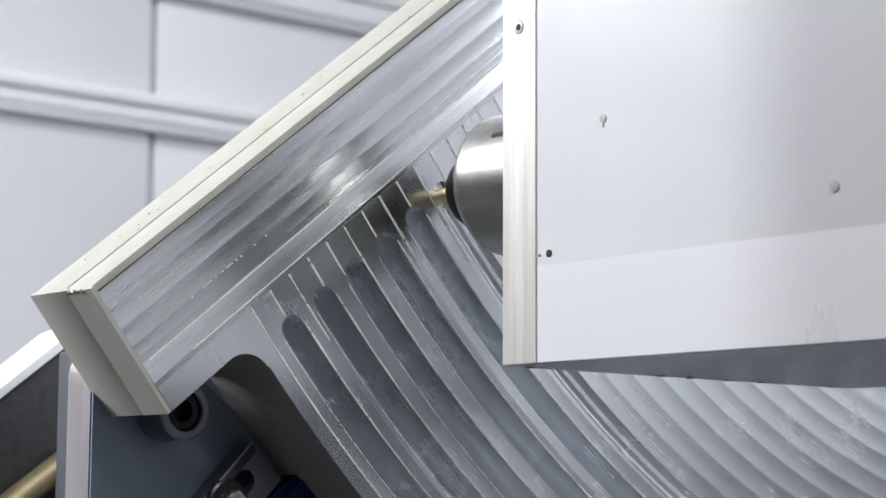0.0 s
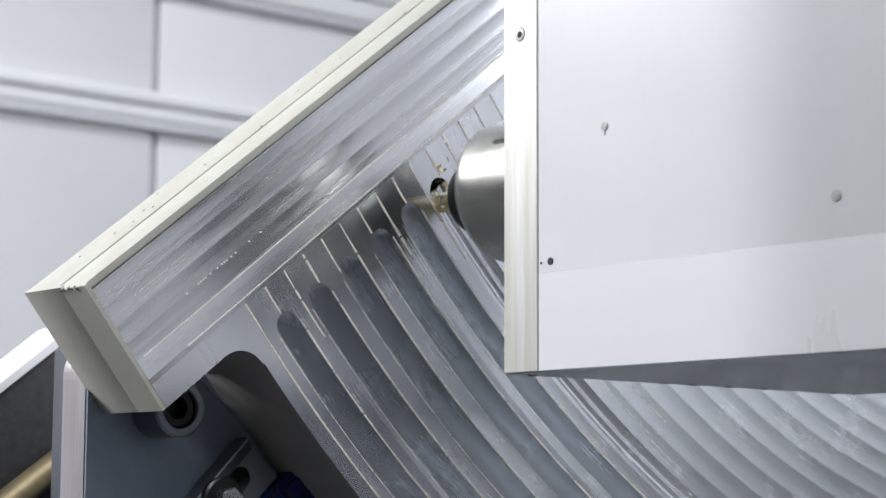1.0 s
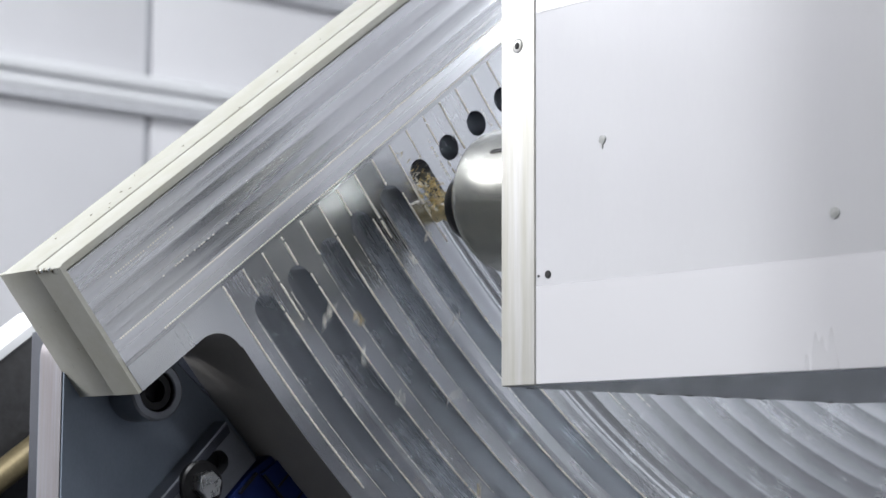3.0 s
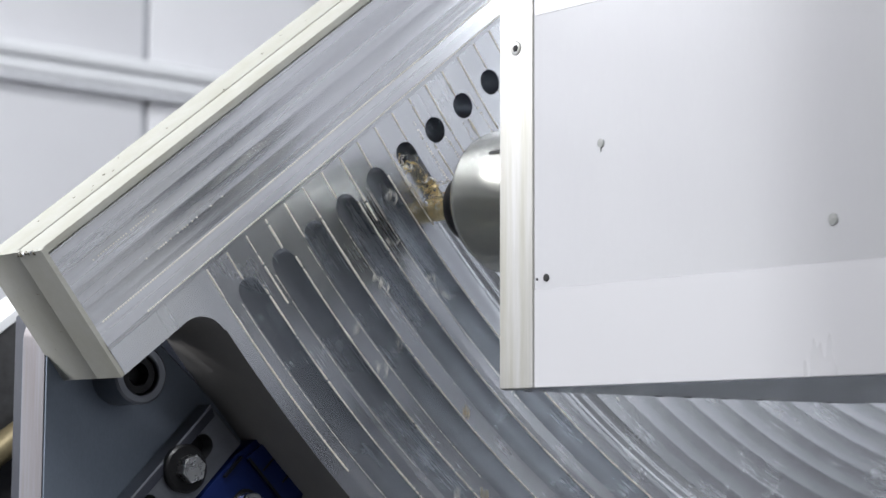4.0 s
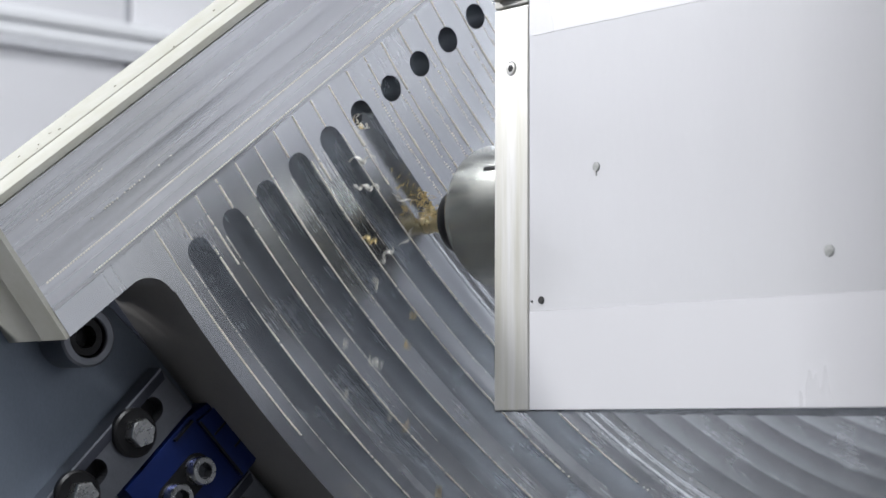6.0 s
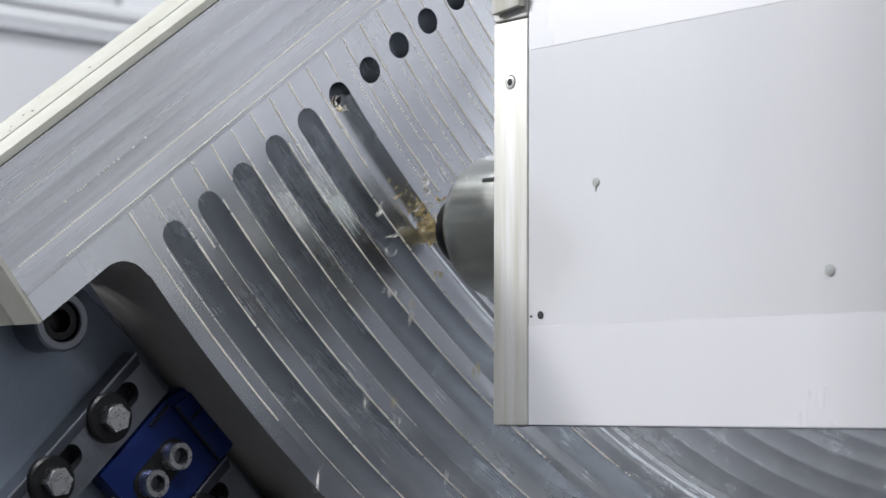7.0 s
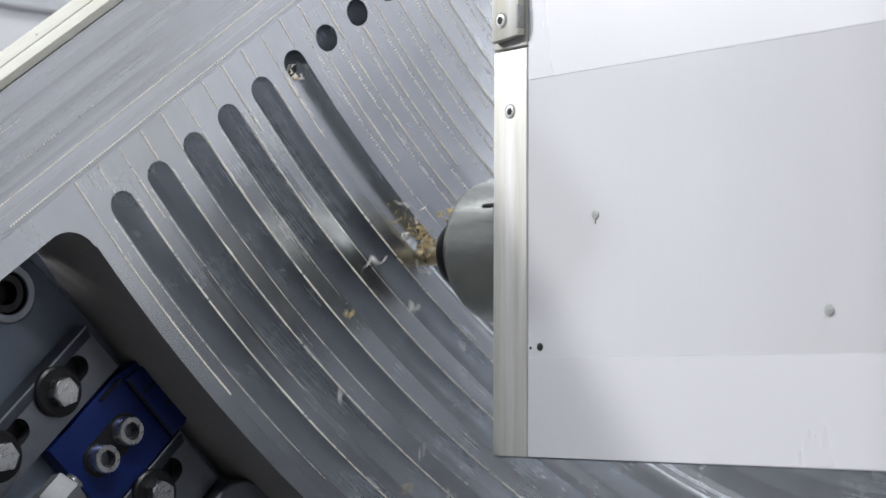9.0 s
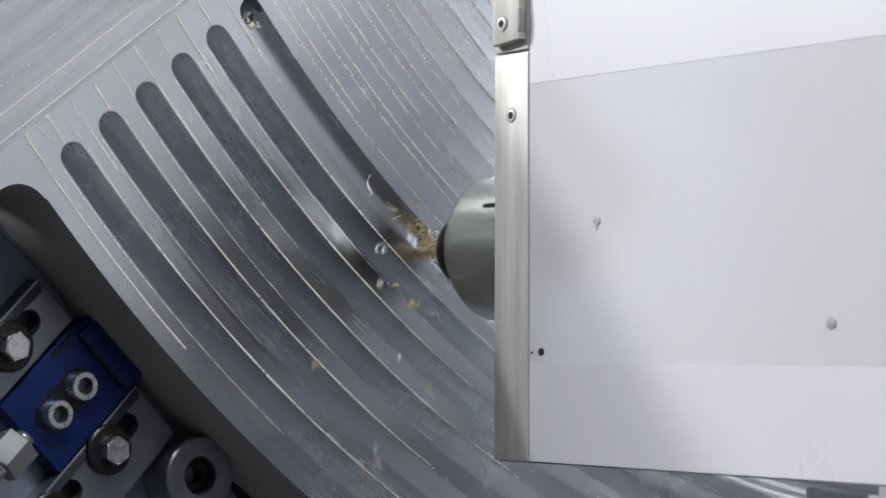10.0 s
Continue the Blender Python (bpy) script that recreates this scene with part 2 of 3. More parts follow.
def capsule(x0, z0, x1, z1, r, n=10):
    a = math.degrees(math.atan2(z1 - z0, x1 - x0))
    return arc(x1, z1, r, a - 90, a + 90, n) + arc(x0, z0, r, a + 90, a + 270, n)


def cut(ob, cutters):
    """Takes the cutters' bodies out of ob for good and removes them."""
    for c in cutters:
        mod = ob.modifiers.new("cut", "BOOLEAN")
        mod.operation, mod.object, mod.solver = "DIFFERENCE", c, "EXACT"
    dg = bpy.context.evaluated_depsgraph_get()
    me = bpy.data.meshes.new_from_object(ob.evaluated_get(dg))
    ob.modifiers.clear()
    ob.data = me
    for c in cutters:
        bpy.data.objects.remove(c)
    for p in me.polygons:
        p.use_smooth = True
    me.set_sharp_from_angle(angle=radians(3.0))


# ---- the hall ----


def slab(name, x0, x1, y0, y1, z0, z1, mat, label, category):
    ob = part(name, box(x0, x1, y0, y1, z0, z1), mat, smooth=None)
    return tagged(ob, label, category, kind="structure")


WALL_Y = 4.865
slab("floor", -7, 9, -7, 5.2, -1.35, -1.25, floor_grey, "grey sealed concrete workshop floor", "floor")
slab("ceiling", -7, 9, -7, 5.2, 3.6, 3.7, ceiling_grey, "pale grey workshop ceiling panels", "ceiling")
# unseen wall, kept dark to grey the reflection in the cover's right part
west = slab("wall_west", -6.55, -6.35, -7, 5.2, -1.3, 3.6, wall_grey, "unseen grey wall added to darken the cover's reflection", "wall")
# unseen walls: the dark lower bands are added to darken the metal's reflections
for name, x0, x1, y0, y1, dark_top in (("wall_east", 9, 9.2, -7, 5.2, 0.3), ("wall_south", 6.2, 9, -7.2, -7, 0.3), ("wall_south", -7, 6.2, -7.2, -7, 0.95)):
    slab(name, x0, x1, y0, y1, dark_top, 3.6, wall_white, "white painted workshop wall", "wall")
    slab(name, x0, x1, y0, y1, -1.3, dark_top, wall_dark, "unseen dark lower wall added to darken the metal's reflections", "wall")
wall = slab("wall_north", -7, 9, WALL_Y + 0.02, WALL_Y + 0.2, -1.3, 3.6, joint_grey, "white panelled workshop wall with grey joints", "wall")
joints = [-5.2, -3.18, -1.16, 0.87, 2.922, 4.92, 6.95]
edges = [-7.0] + joints + [9.0]
for x0, x1 in zip(edges, edges[1:]):
    part("panel", box(x0 + 0.014, x1 - 0.014, WALL_Y, WALL_Y + 0.021, -1.3, 3.59, 0.006), wall_white, wall)


def cable_trunk(z, tall, deep, label):
    t = thing("cable_trunking", label, "trunking", pose(0, WALL_Y - 0.004, z))
    part("channel", box(-6.3, 8.9, -deep, 0, 0, tall * 0.55, 0.02, 4), trunk_white, t)
    part("lid", box(-6.3, 8.9, -deep - 0.02, 0.0, tall * 0.5, tall, 0.022, 4), trunk_white, t)
    # grey strip stands for the shade line below the trunking
    part("shade_line", box(-6.3, 8.9, -0.03, 0, -0.034, 0.0, 0.004), trunk_grey, t, "grey strip painted as the shade under the trunking")
    return t


cable_trunk(1.108, 0.10, 0.03, "white horizontal cable trunking along the wall")
cable_trunk(1.60, 0.16, 0.035, "pale horizontal duct high on the wall")

# unseen sheet added to shade the cover's right part and be mirrored there
blocker = thing("shade_panel", "unseen grey panel added to shade the spindle head's cover", "machine cover", kind="structure")
part("sheet", box(-0.83, -0.80, -0.52, 0.270, -1.25, 1.75, 0.003), wall_grey, blocker)
part("edge_profile", box(-0.838, -0.792, 0.263, 0.279, -1.25, 1.75, 0.003), wall_dark, blocker)

# ---- the work: a cast ring-sector block, milled with curved slots ----
WORK = pose(0, 0, 0, 0, -38.2, 0)
CX, CZ = 0.880, 0.020           # centre of the slots' arcs, in the work's own plane
R_OUT, R_IN = 1.021, 0.664
PITCH, R_FIVE, HALF = 0.0283, 0.8815, 0.0078
SPAN = 46.0                     # degrees of the sector that is built
DEEP, SHALLOW, BACK = 0.0205, 0.009, 0.062


def ring(r, deg):
    """A point of the work at radius r, deg below the radial edge."""
    a = radians(180 + deg)
    return CX + r * math.cos(a), CZ + r * math.sin(a)


def cusp(v, pitch, start, sag):
    """Relief left by neighbouring cutter passes: 0 at the cusps, sag between them."""
    f = ((v - start) / pitch) % 1.0
    return sag * 4 * f * (1 - f)


def grid_solid(columns, rows, place, back):
    """A solid slab: columns x rows of front points from place(i, j), closed to the plane y = back."""
    bm = bmesh.new()
    front = [[bm.verts.new(place(c, r)) for r in rows] for c in columns]
    rear = [[bm.verts.new((v.co.x, back, v.co.z)) for v in line] for line in front]
    nc, nr = len(columns), len(rows)
    for i in range(nc - 1):
        for j in range(nr - 1):
            bm.faces.new((front[i][j], front[i + 1][j], front[i + 1][j + 1], front[i][j + 1]))
            bm.faces.new((rear[i][j], rear[i][j + 1], rear[i + 1][j + 1], rear[i + 1][j]))
    for i in range(nc - 1):
        for j in (0, nr - 1):
            bm.faces.new((front[i][j], front[i + 1][j], rear[i + 1][j], rear[i][j]))
    for j in range(nr - 1):
        for i in (0, nc - 1):
            bm.faces.new((front[i][j], front[i][j + 1], rear[i][j + 1], rear[i][j]))
    return bm


def many(a, b, n):
    return [a + (b - a) * i / n for i in range(n + 1)]


workpiece = thing("milled_workpiece", "large metal ring-sector workpiece with freshly milled curved slots", "workpiece", WORK)
SLOT_TOP = 0.006
PASS, PASS_AT = 0.0164, 1.0277


def ring_place(r, deg):
    x, z = ring(r, deg)
    return x, cusp(r, PASS, PASS_AT, 0.00012), z


cusps = [PASS_AT - PASS * k for k in range(0, 22)]
radii = sorted({round(r, 6) for r in many(R_IN, R_OUT, 130)} | {round(c, 6) for c in cusps if R_IN < c < R_OUT})
degs = many(0.0, SPAN, 92)
body = part("ribbed_face", grid_solid(radii, degs, ring_place, BACK), milled_metal, workpiece, "milled bright metal with curved slots")


def slot_cutter(r, start, arc_deg, depth, half=HALF):
    """A body that mills one slot with round ends: start is metres below the radial edge."""
    d0 = math.degrees(start / r)
    pts = []
    n = 40
    for i in range(n + 1):
        pts.append(ring(r + half, d0 + (arc_deg - d0) * i / n))
    for i in range(n, -1, -1):
        pts.append(ring(r - half, d0 + (arc_deg - d0) * i / n))
    cx, cz = ring(r, d0)
    pts += arc(cx, cz, half, 0, 180, 12)[1:-1]
    return part("cutter", prism(pts, -0.01, depth), milled_metal, workpiece)


cutters = [slot_cutter(R_FIVE + PITCH * k, CZ + SLOT_TOP, SPAN + 5, DEEP) for k in (4, 3, 2, 1, 0)]
R_SIX = R_FIVE - PITCH
cutters.append(slot_cutter(R_SIX, CZ + SLOT_TOP, SPAN + 5, SHALLOW))
for k in range(1, 7):
    x, z = ring(R_FIVE - PITCH * k, math.degrees((CZ + SLOT_TOP) / (R_FIVE - PITCH * k)))
    cutters.append(part("cutter", turned([(-0.01, 0), (-0.01, HALF), (0.03, HALF), (0.03, 0)], 32, x, z), milled_metal, workpiece))
cut(body, cutters)


def shaded_side(ob, test):
    """Gives the unmachined side faces of ob the casting skin in its shaded tone."""
    ob.data.materials.append(cast_shaded)
    for f in ob.data.polygons:
        if abs(f.normal.y) < 0.5 and test(f.center.x, f.center.z):
            f.material_index = 1


shaded_side(body, lambda x, z: math.hypot(x - CX, z - CZ) > R_OUT - 0.0008)

# the rim beyond the slots, milled in straight passes, and the raw end
rims = sorted({round(z, 6) for z in many(0.020, 0.080, 120)} | {0.023, 0.034})


def rim_height(z):
    if z <= 0.023:
        return cusp(z, 0.012, 0.011, 0.0002)
    if z <= 0.034:
        return 0.0016 * (z - 0.023) / 0.011
    return 0.0016 + cusp(z, 0.0115, 0.034, 0.0003) + cusp(z, 0.0173, 0.0385, 0.00022) - 0.0005 * (z - 0.034) / 0.046


part("rim", grid_solid(many(-0.2065, 0.21, 60), rims, lambda x, z: (x, rim_height(z), z), 0.031), rim_metal, workpiece, "milled rim with straight tool marks")
foot = [(-0.2065, 0.0199), (-0.2065, 0.0045), (-0.1595, 0.0045)] + arc(-0.1595, -0.0135, 0.018, 90, 0, 12) + [(-0.1401, -0.0135), (-0.1401, 0.0199)]
shaded_side(part("corner_land", prism(foot, 0.00015, BACK), milled_metal, workpiece), lambda x, z: z < 0.018)
part("cast_strip", box(-0.2085, 0.21, 0.0035, 0.0291, 0.0802, 0.0844, 0.0005), cast_cream, workpiece, "unmachined cream casting skin")
part("cast_shoulder", box(-0.2085, 0.21, 0.0292, 0.0625, 0.02, 0.0852, 0.0015), cast_cream, workpiece)
part("end_skin", prism([(-0.2088, 0.0853), (-0.2088, 0.0045), (-0.2062, 0.0045), (-0.2062, 0.0853)], 0.024, 0.0625, 0.0005), cast_cream, workpiece)
part("end_strip", prism([(-0.2090, 0.0845), (-0.2090, 0.0045), (-0.2062, 0.0045), (-0.2062, 0.0845)], 0.0005, 0.0245), cast_cream, workpiece)

rnd = random.Random(8)
for k in range(26):
    f = rnd.random()
    x, y = rnd.uniform(-0.2, 0.15), rnd.uniform(0.006, 0.055)
    bm = turned([(-0.0005, 0.0004 + 0.0006 * f), (0.0, 0.0)], 9)
    bmesh.ops.rotate(bm, cent=(0, 0, 0), matrix=Matrix.Rotation(radians(-90), 3, "X"), verts=bm.verts)
    bmesh.ops.translate(bm, vec=(x, y, 0.0849 if y > 0.0295 else 0.0839), verts=bm.verts)
    part("pit", bm, pit_brown, workpiece, smooth=None)
for k in range(14):
    y, z = rnd.uniform(0.004, 0.055), rnd.uniform(0.01, 0.08)
    bm = turned([(-0.0004, 0.0003 + 0.0004 * rnd.random()), (0.0, 0.0)], 8)
    bmesh.ops.rotate(bm, cent=(0, 0, 0), matrix=Matrix.Rotation(radians(-90), 3, "Z"), verts=bm.verts)
    bmesh.ops.translate(bm, vec=(-0.20845, y, z), verts=bm.verts)
    part("pit", bm, pit_brown, workpiece, smooth=None)
for k in range(9):
    bm = bmesh.new()
    bmesh.ops.create_icosphere(bm, subdivisions=1, radius=0.0011)
    for v in bm.verts:
        v.co *= rnd.uniform(0.5, 1.3)
    bmesh.ops.translate(bm, vec=(-0.2085 + rnd.uniform(-0.0005, 0.001), 0.003 + 0.024 * k / 9, 0.0838 + rnd.uniform(-0.001, 0.0004)), verts=bm.verts)
    part("torn_edge", bm, pit_brown if k % 3 else rim_metal, workpiece)

# stock still standing in the sixth slot: it recedes along the slot before the cutter
stock = thing("uncut_stock", "uncut strip of metal ahead of the cutter in the slot", "metal strip", WORK @ Matrix.Translation((CX, 0, CZ)))
LEAD = 1.2


def stock_place(r, deg):
    a = radians(180 + deg)
    u = (r - R_SIX) / HALF
    return r * math.cos(a), 0.0004 + 0.0034 * (1 - u * u) - 0.0022 * math.exp(-(u / 0.28) ** 2), r * math.sin(a)


rs = sorted({round(r, 6) for r in many(R_SIX - HALF + 0.0001, R_SIX + HALF - 0.0001, 24)})
part("strip", grid_solid(rs, many(LEAD, LEAD + 27, 60), stock_place, SHALLOW - 0.0006), stock_metal, stock)

# burrs along the cusps between passes: tiny rounded beads of metal, coloured near-white for glint
BEADS, BEAD_FACES = [], []


HOLES = [ring(R_FIVE - PITCH * k, math.degrees((CZ + SLOT_TOP) / (R_FIVE - PITCH * k))) for k in range(1, 7)]


def burr(x, z, dx, dz, long, wide, high, y):
    if any((x - hx) ** 2 + (z - hz) ** 2 < (HALF + 0.0006) ** 2 for hx, hz in HOLES):
        return
    nx, nz = -dz, dx
    at = len(BEADS)
    for i, la in enumerate((-0.5, -0.28, 0.28, 0.5)):
        for wa in (-0.5, -0.3, 0.0, 0.3, 0.5):
            swell = 1.0 if i in (1, 2) else 0.55
            h = high * math.sqrt(max(0.0, 1 - (2 * wa) ** 2)) * (1.0 if i in (1, 2) else 0.15)
            BEADS.append((x + dx * la * long + nx * wa * wide * swell, y - h, z + dz * la * long + nz * wa * wide * swell))
    for i in range(3):
        for j in range(4):
            p = at + i * 5 + j
            BEAD_FACES.append((p, p + 1, p + 6, p + 5))


rnd = random.Random(4)
slots = [R_FIVE + PITCH * k for k in (4, 3, 2, 1, 0)]
for c in cusps:
    if not R_IN < c < R_OUT:
        continue
    inside = [s for s in slots if abs(s - c) < HALF]
    long = rnd.uniform(0.10, 0.3) if c < R_SIX or c > 1.0 else rnd.uniform(0.03, 0.10)
    n = int(0.36 / 0.00128)
    for i in range(n):
        along = 0.0008 + i * 0.00128
        d = math.degrees(along / c)
        if inside and along > CZ + SLOT_TOP - math.sqrt(HALF ** 2 - (inside[0] - c) ** 2) - 0.0006:
            break
        if abs(R_SIX - c) < HALF and along > CZ:
            break
        if rnd.random() < 0.03 or not inside and along > long:
            continue
        x, z = ring(c, d)
        a = radians(180 + d)
        swell = 1.0 + 0.6 * noise.noise((along * 60, c * 90, 0.0))
        burr(x, z, -math.sin(a), math.cos(a), 0.00136, rnd.uniform(0.0011, 0.0014) * swell, rnd.uniform(0.0006, 0.0009) * swell, 0.00004)
    if c < R_SIX - 0.01:
        # a weaker dotted row beside each line, here single, there double
        for row in (0.30, 0.36):
            first, last = rnd.uniform(0.01, 0.05), rnd.uniform(0.12, 0.3)
            for i in range(int((last - first) / 0.0019)):
                along = first + i * 0.0019
                x, z = ring(c + PASS * row, math.degrees(along / c))
                a = radians(180 + math.degrees(along / c))
                if rnd.random() < 0.8:
                    burr(x, z, -math.sin(a), math.cos(a), 0.0011, 0.0008, 0.00035, 0.0001)
for z0, a0, a1, y in ((0.034, -0.2, 0.2, 0.0015), (0.023, -0.175, 0.2, -0.00003), (0.0632, -0.186, -0.135, 0.0012), (0.0455, -0.17, -0.09, 0.0012)):
    for i in range(int((a1 - a0) / 0.0019)):
        if z0 > 0.04 and rnd.random() < (0.65 if z0 < 0.05 else 0.15):
            continue
        burr(a0 + i * 0.0019, z0, 1, 0, *((0.0014, 0.0011, 0.0005) if z0 < 0.04 else (0.0009, 0.0009, 0.0003)), y)
for s in slots + [R_SIX]:
    for side in (-1, 1):
        if s == R_SIX and side < 0:
            continue
        reach = (rnd.uniform(0.26, 0.36) if side < 0 else rnd.uniform(0.08, 0.2)) if s != R_SIX else 0.03
        for i in range(int(0.36 / 0.00128)):
            if rnd.random() < (0.04 if side < 0 else 0.12) or i * 0.00128 > reach + rnd.uniform(-0.015, 0.015):
                continue
            d = math.degrees((CZ + SLOT_TOP + 0.003 + i * 0.00128) / s)
            r = s + side * HALF
            x, z = ring(r + side * 0.0011, d)
            a = radians(180 + d)
            y = cusp(r, PASS, PASS_AT, 0.00012)
            burr(x, z, -math.sin(a), math.cos(a), 0.0010 if side > 0 else 0.00128, rnd.uniform(0.0005, 0.0007) if side > 0 else rnd.uniform(0.0010, 0.0014) * (0.9 + 0.5 * noise.noise((i * 0.08, s * 90, 3.0))), rnd.uniform(0.0006, 0.0009) if side < 0 else 0.0003, y + 0.00005)
me = bpy.data.meshes.new("burr")
me.from_pydata(BEADS, [], BEAD_FACES)
me.materials.append(burr_glint)
for p in me.polygons:
    p.use_smooth = True
burrs = new("burr", me)
burrs.parent = workpiece
tagged(burrs, "dotted lines of tiny burrs, their glint painted near-white", kind="stuff")

# ---- the fixture behind the work; p runs up to the right, q down to the right at 45 degrees ----
S = math.sqrt(0.5)


def pq(p, q):
    return S * (p + q), S * (p - q)


def pq_box(p0, p1, q0, q1):
    return [pq(p0, q0), pq(p1, q0), pq(p1, q1), pq(p0, q1)]


PLATE = 0.060
plate = thing("fixture_plate", "thick blue-grey steel fixture plate with rounded corner", "fixture")
outline = [(-0.1772, -0.52), (-0.1772, -0.108)] + arc(-0.1632, -0.102, 0.014, 180, 90, 6) + [(-0.122, -0.088), pq(-0.141, 0.08), pq(-0.141, 0.24), (0.2, -0.52)]
part("plate", prism(outline[::-1], PLATE, PLATE + 0.027, 0.0015), plate_steel, plate)

skirt = [(-0.1778, -0.52), (-0.1778, -0.108)] + arc(-0.1632, -0.102, 0.0146, 180, 90, 8) + [(-0.122, -0.0874), (-0.122, -0.0885)] + arc(-0.1632, -0.102, 0.0135, 90, 180, 8) + [(-0.1767, -0.108), (-0.1767, -0.52)]
part("ground_edge", prism(skirt[::-1], PLATE + 0.0018, PLATE + 0.0255, 0.0003), edge_metal, plate, "bright ground metal edge")

# dark bodies added where only deep shade lies behind plate and work
backing = thing("gap_backing", "dark body added to fill the shaded gap behind the fixture plate", "fixture")
part("backing_body", box(0.0, 0.42, 0.136, 0.45, -1.22, -0.12, 0.004), dark_steel, backing)
part("backing_foot", box(-0.1, 0.55, 0.1, 0.55, -1.25, -1.20, 0.004), dark_steel, backing)
part("spacer", box(-0.155, 0.35, PLATE + 0.0275, 0.137, -0.52, -0.085, 0.002), dark_steel, backing)


def hexagon(r, turn=0):
    return [(r * math.cos(radians(turn + 60 * k)), r * math.sin(radians(turn + 60 * k))) for k in range(6)]


def hex_bolt(x, y, z, turn):
    """A hexagon bolt on a black washer; its top is at y."""
    b = thing("hex_bolt", "zinc-plated hexagon bolt on a black washer", "bolt", pose(x, y, z), "hex bolts of the clamps")
    part("head", prism(hexagon(0.0080, turn), 0.0, 0.0075, 0.0006), zinc, b)
    part("head_face", turned([(-0.0004, 0), (-0.0004, 0.0063), (0.0005, 0.0069), (0.001, 0)], 32), zinc, b)
    part("washer", turned([(0.0118, 0.004), (0.0075, 0.004), (0.0075, 0.0125), (0.0085, 0.0138), (0.0118, 0.0138)], 40), black_oxide, b)
    return b


def socket_screw(x, y, z, r, mat, label, turn=10):
    b = thing("socket_screw", label, "screw", pose(x, y, z), "socket screws of the fixture")
    h = r * 0.58
    bm = turned([(0.012, r * 0.5), (0.012, r), (0.001, r), (0.0, r * 0.93), (0.0, h * 1.02)], 40)
    part("head", bm, mat, b)
    bm = bmesh.new()
    outer = [bm.verts.new((h * 1.03 * math.cos(radians(turn + 60 * k)), 0.0002, h * 1.03 * math.sin(radians(turn + 60 * k)))) for k in range(6)]
    inner = [bm.verts.new((v.co.x * 0.94, r * 0.75, v.co.z * 0.94)) for v in outer]
    for k in range(6):
        bm.faces.new((outer[k], outer[(k + 1) % 6], inner[(k + 1) % 6], inner[k]))
    bm.faces.new(inner)
    part("hex_socket", bm, socket_dark if mat is zinc else black_oxide, b, smooth=None)
    return b


def clamp_bar(p0, p1, q0, q1, holes):
    c = thing("clamp_bar", "steel clamp bar with slotted bolt holes, on the fixture plate", "clamp", group="clamp bars")
    bar = part("bar", prism(pq_box(p0, p1, q0, q1)[::-1], 0.046, PLATE, 0.0012), bar_steel, c)
    made = []
    for p, q in holes:
        x0, z0 = pq(p - 0.002, q)
        x1, z1 = pq(p + 0.0185, q)
        made.append(part("cutter", prism(capsule(x0, z0, x1, z1, 0.0066)[::-1], 0.04, PLATE - 0.004), bar_steel, c))
    cut(bar, made)
    for p, q in holes:
        part("slot_floor", prism(capsule(*pq(p - 0.002, q), *pq(p + 0.0185, q), 0.0064)[::-1], PLATE - 0.0046, PLATE - 0.0042), black_oxide, c, "dark floor of the bolt slot")
    chamfer = [pq(p0 + 0.001, q0 + 0.0012), pq(p1 - 0.001, q0 + 0.0012), pq(p1 - 0.003, q0 + 0.0062), pq(p0 + 0.001, q0 + 0.0062)]
    part("chamfer", prism(chamfer[::-1], 0.0452, 0.0462, 0.0004), dark_steel, c, "dark bevelled edge")
    return c


HEXES = [(-0.1913, 0.0534), (-0.240, 0.0525), (-0.1874, 0.1365), (-0.2365, 0.1365)]
clamp_bar(-0.285, -0.153, 0.0405, 0.0712, HEXES[:2])
clamp_bar(-0.285, -0.150, 0.1245, 0.163, HEXES[2:])
for i, (p, q) in enumerate(HEXES):
    x, z = pq(p, q)
    hex_bolt(x, 0.0345, z, (20, 8, 32, 14)[i])

clamp = thing("wedge_clamp", "blue anodised wedge clamp with two socket screws", "clamp")
part("jaw", prism([pq(-0.2165, 0.0725), pq(-0.160, 0.0725), pq(-0.137, 0.078), pq(-0.137, 0.1235), pq(-0.2165, 0.1235)][::-1], 0.045, PLATE, 0.0012), blue_anodised, clamp, "deep blue anodised metal")
part("step", prism([pq(-0.158, 0.0775), pq(-0.1385, 0.081), pq(-0.1385, 0.1215), pq(-0.158, 0.1215)][::-1], 0.0425, 0.0452, 0.0006), blue_anodised, clamp)
part("slot", prism(capsule(*pq(-0.199, 0.0978), *pq(-0.176, 0.0978), 0.0094)[::-1], 0.0446, 0.0455), black_oxide, clamp)
for p0, p1, q0, q1 in ((-0.158, -0.1565, 0.079, 0.121), (-0.176, -0.160, 0.0745, 0.0757), (-0.155, -0.141, 0.0905, 0.0917), (-0.150, -0.1395, 0.105, 0.1062)):
    part("slit", prism(pq_box(p0, p1, q0, q1)[::-1], 0.0422, 0.0458), black_oxide, clamp)
for p in (-0.1768, -0.1978):
    x, z = pq(p, 0.0978)
    socket_screw(x, 0.036, z, 0.0079, zinc, "zinc-plated socket head screw in the blue clamp")


def boss(x, z, y, r, hole, label):
    b = thing("boss", label, "spacer", pose(x, 0, z), "round bosses of the fixture")
    part("sleeve", turned([(PLATE + 0.001, r), (y + 0.0012, r), (y, r - 0.0012), (y, hole + 0.0006), (y + 0.0008, hole), (y + 0.014, hole), (y + 0.014, 0)], 56), bar_steel, b)
    return b


boss(-0.1328, -0.1218, 0.0355, 0.0165, 0.0112, "steel spacer boss holding a black socket screw")
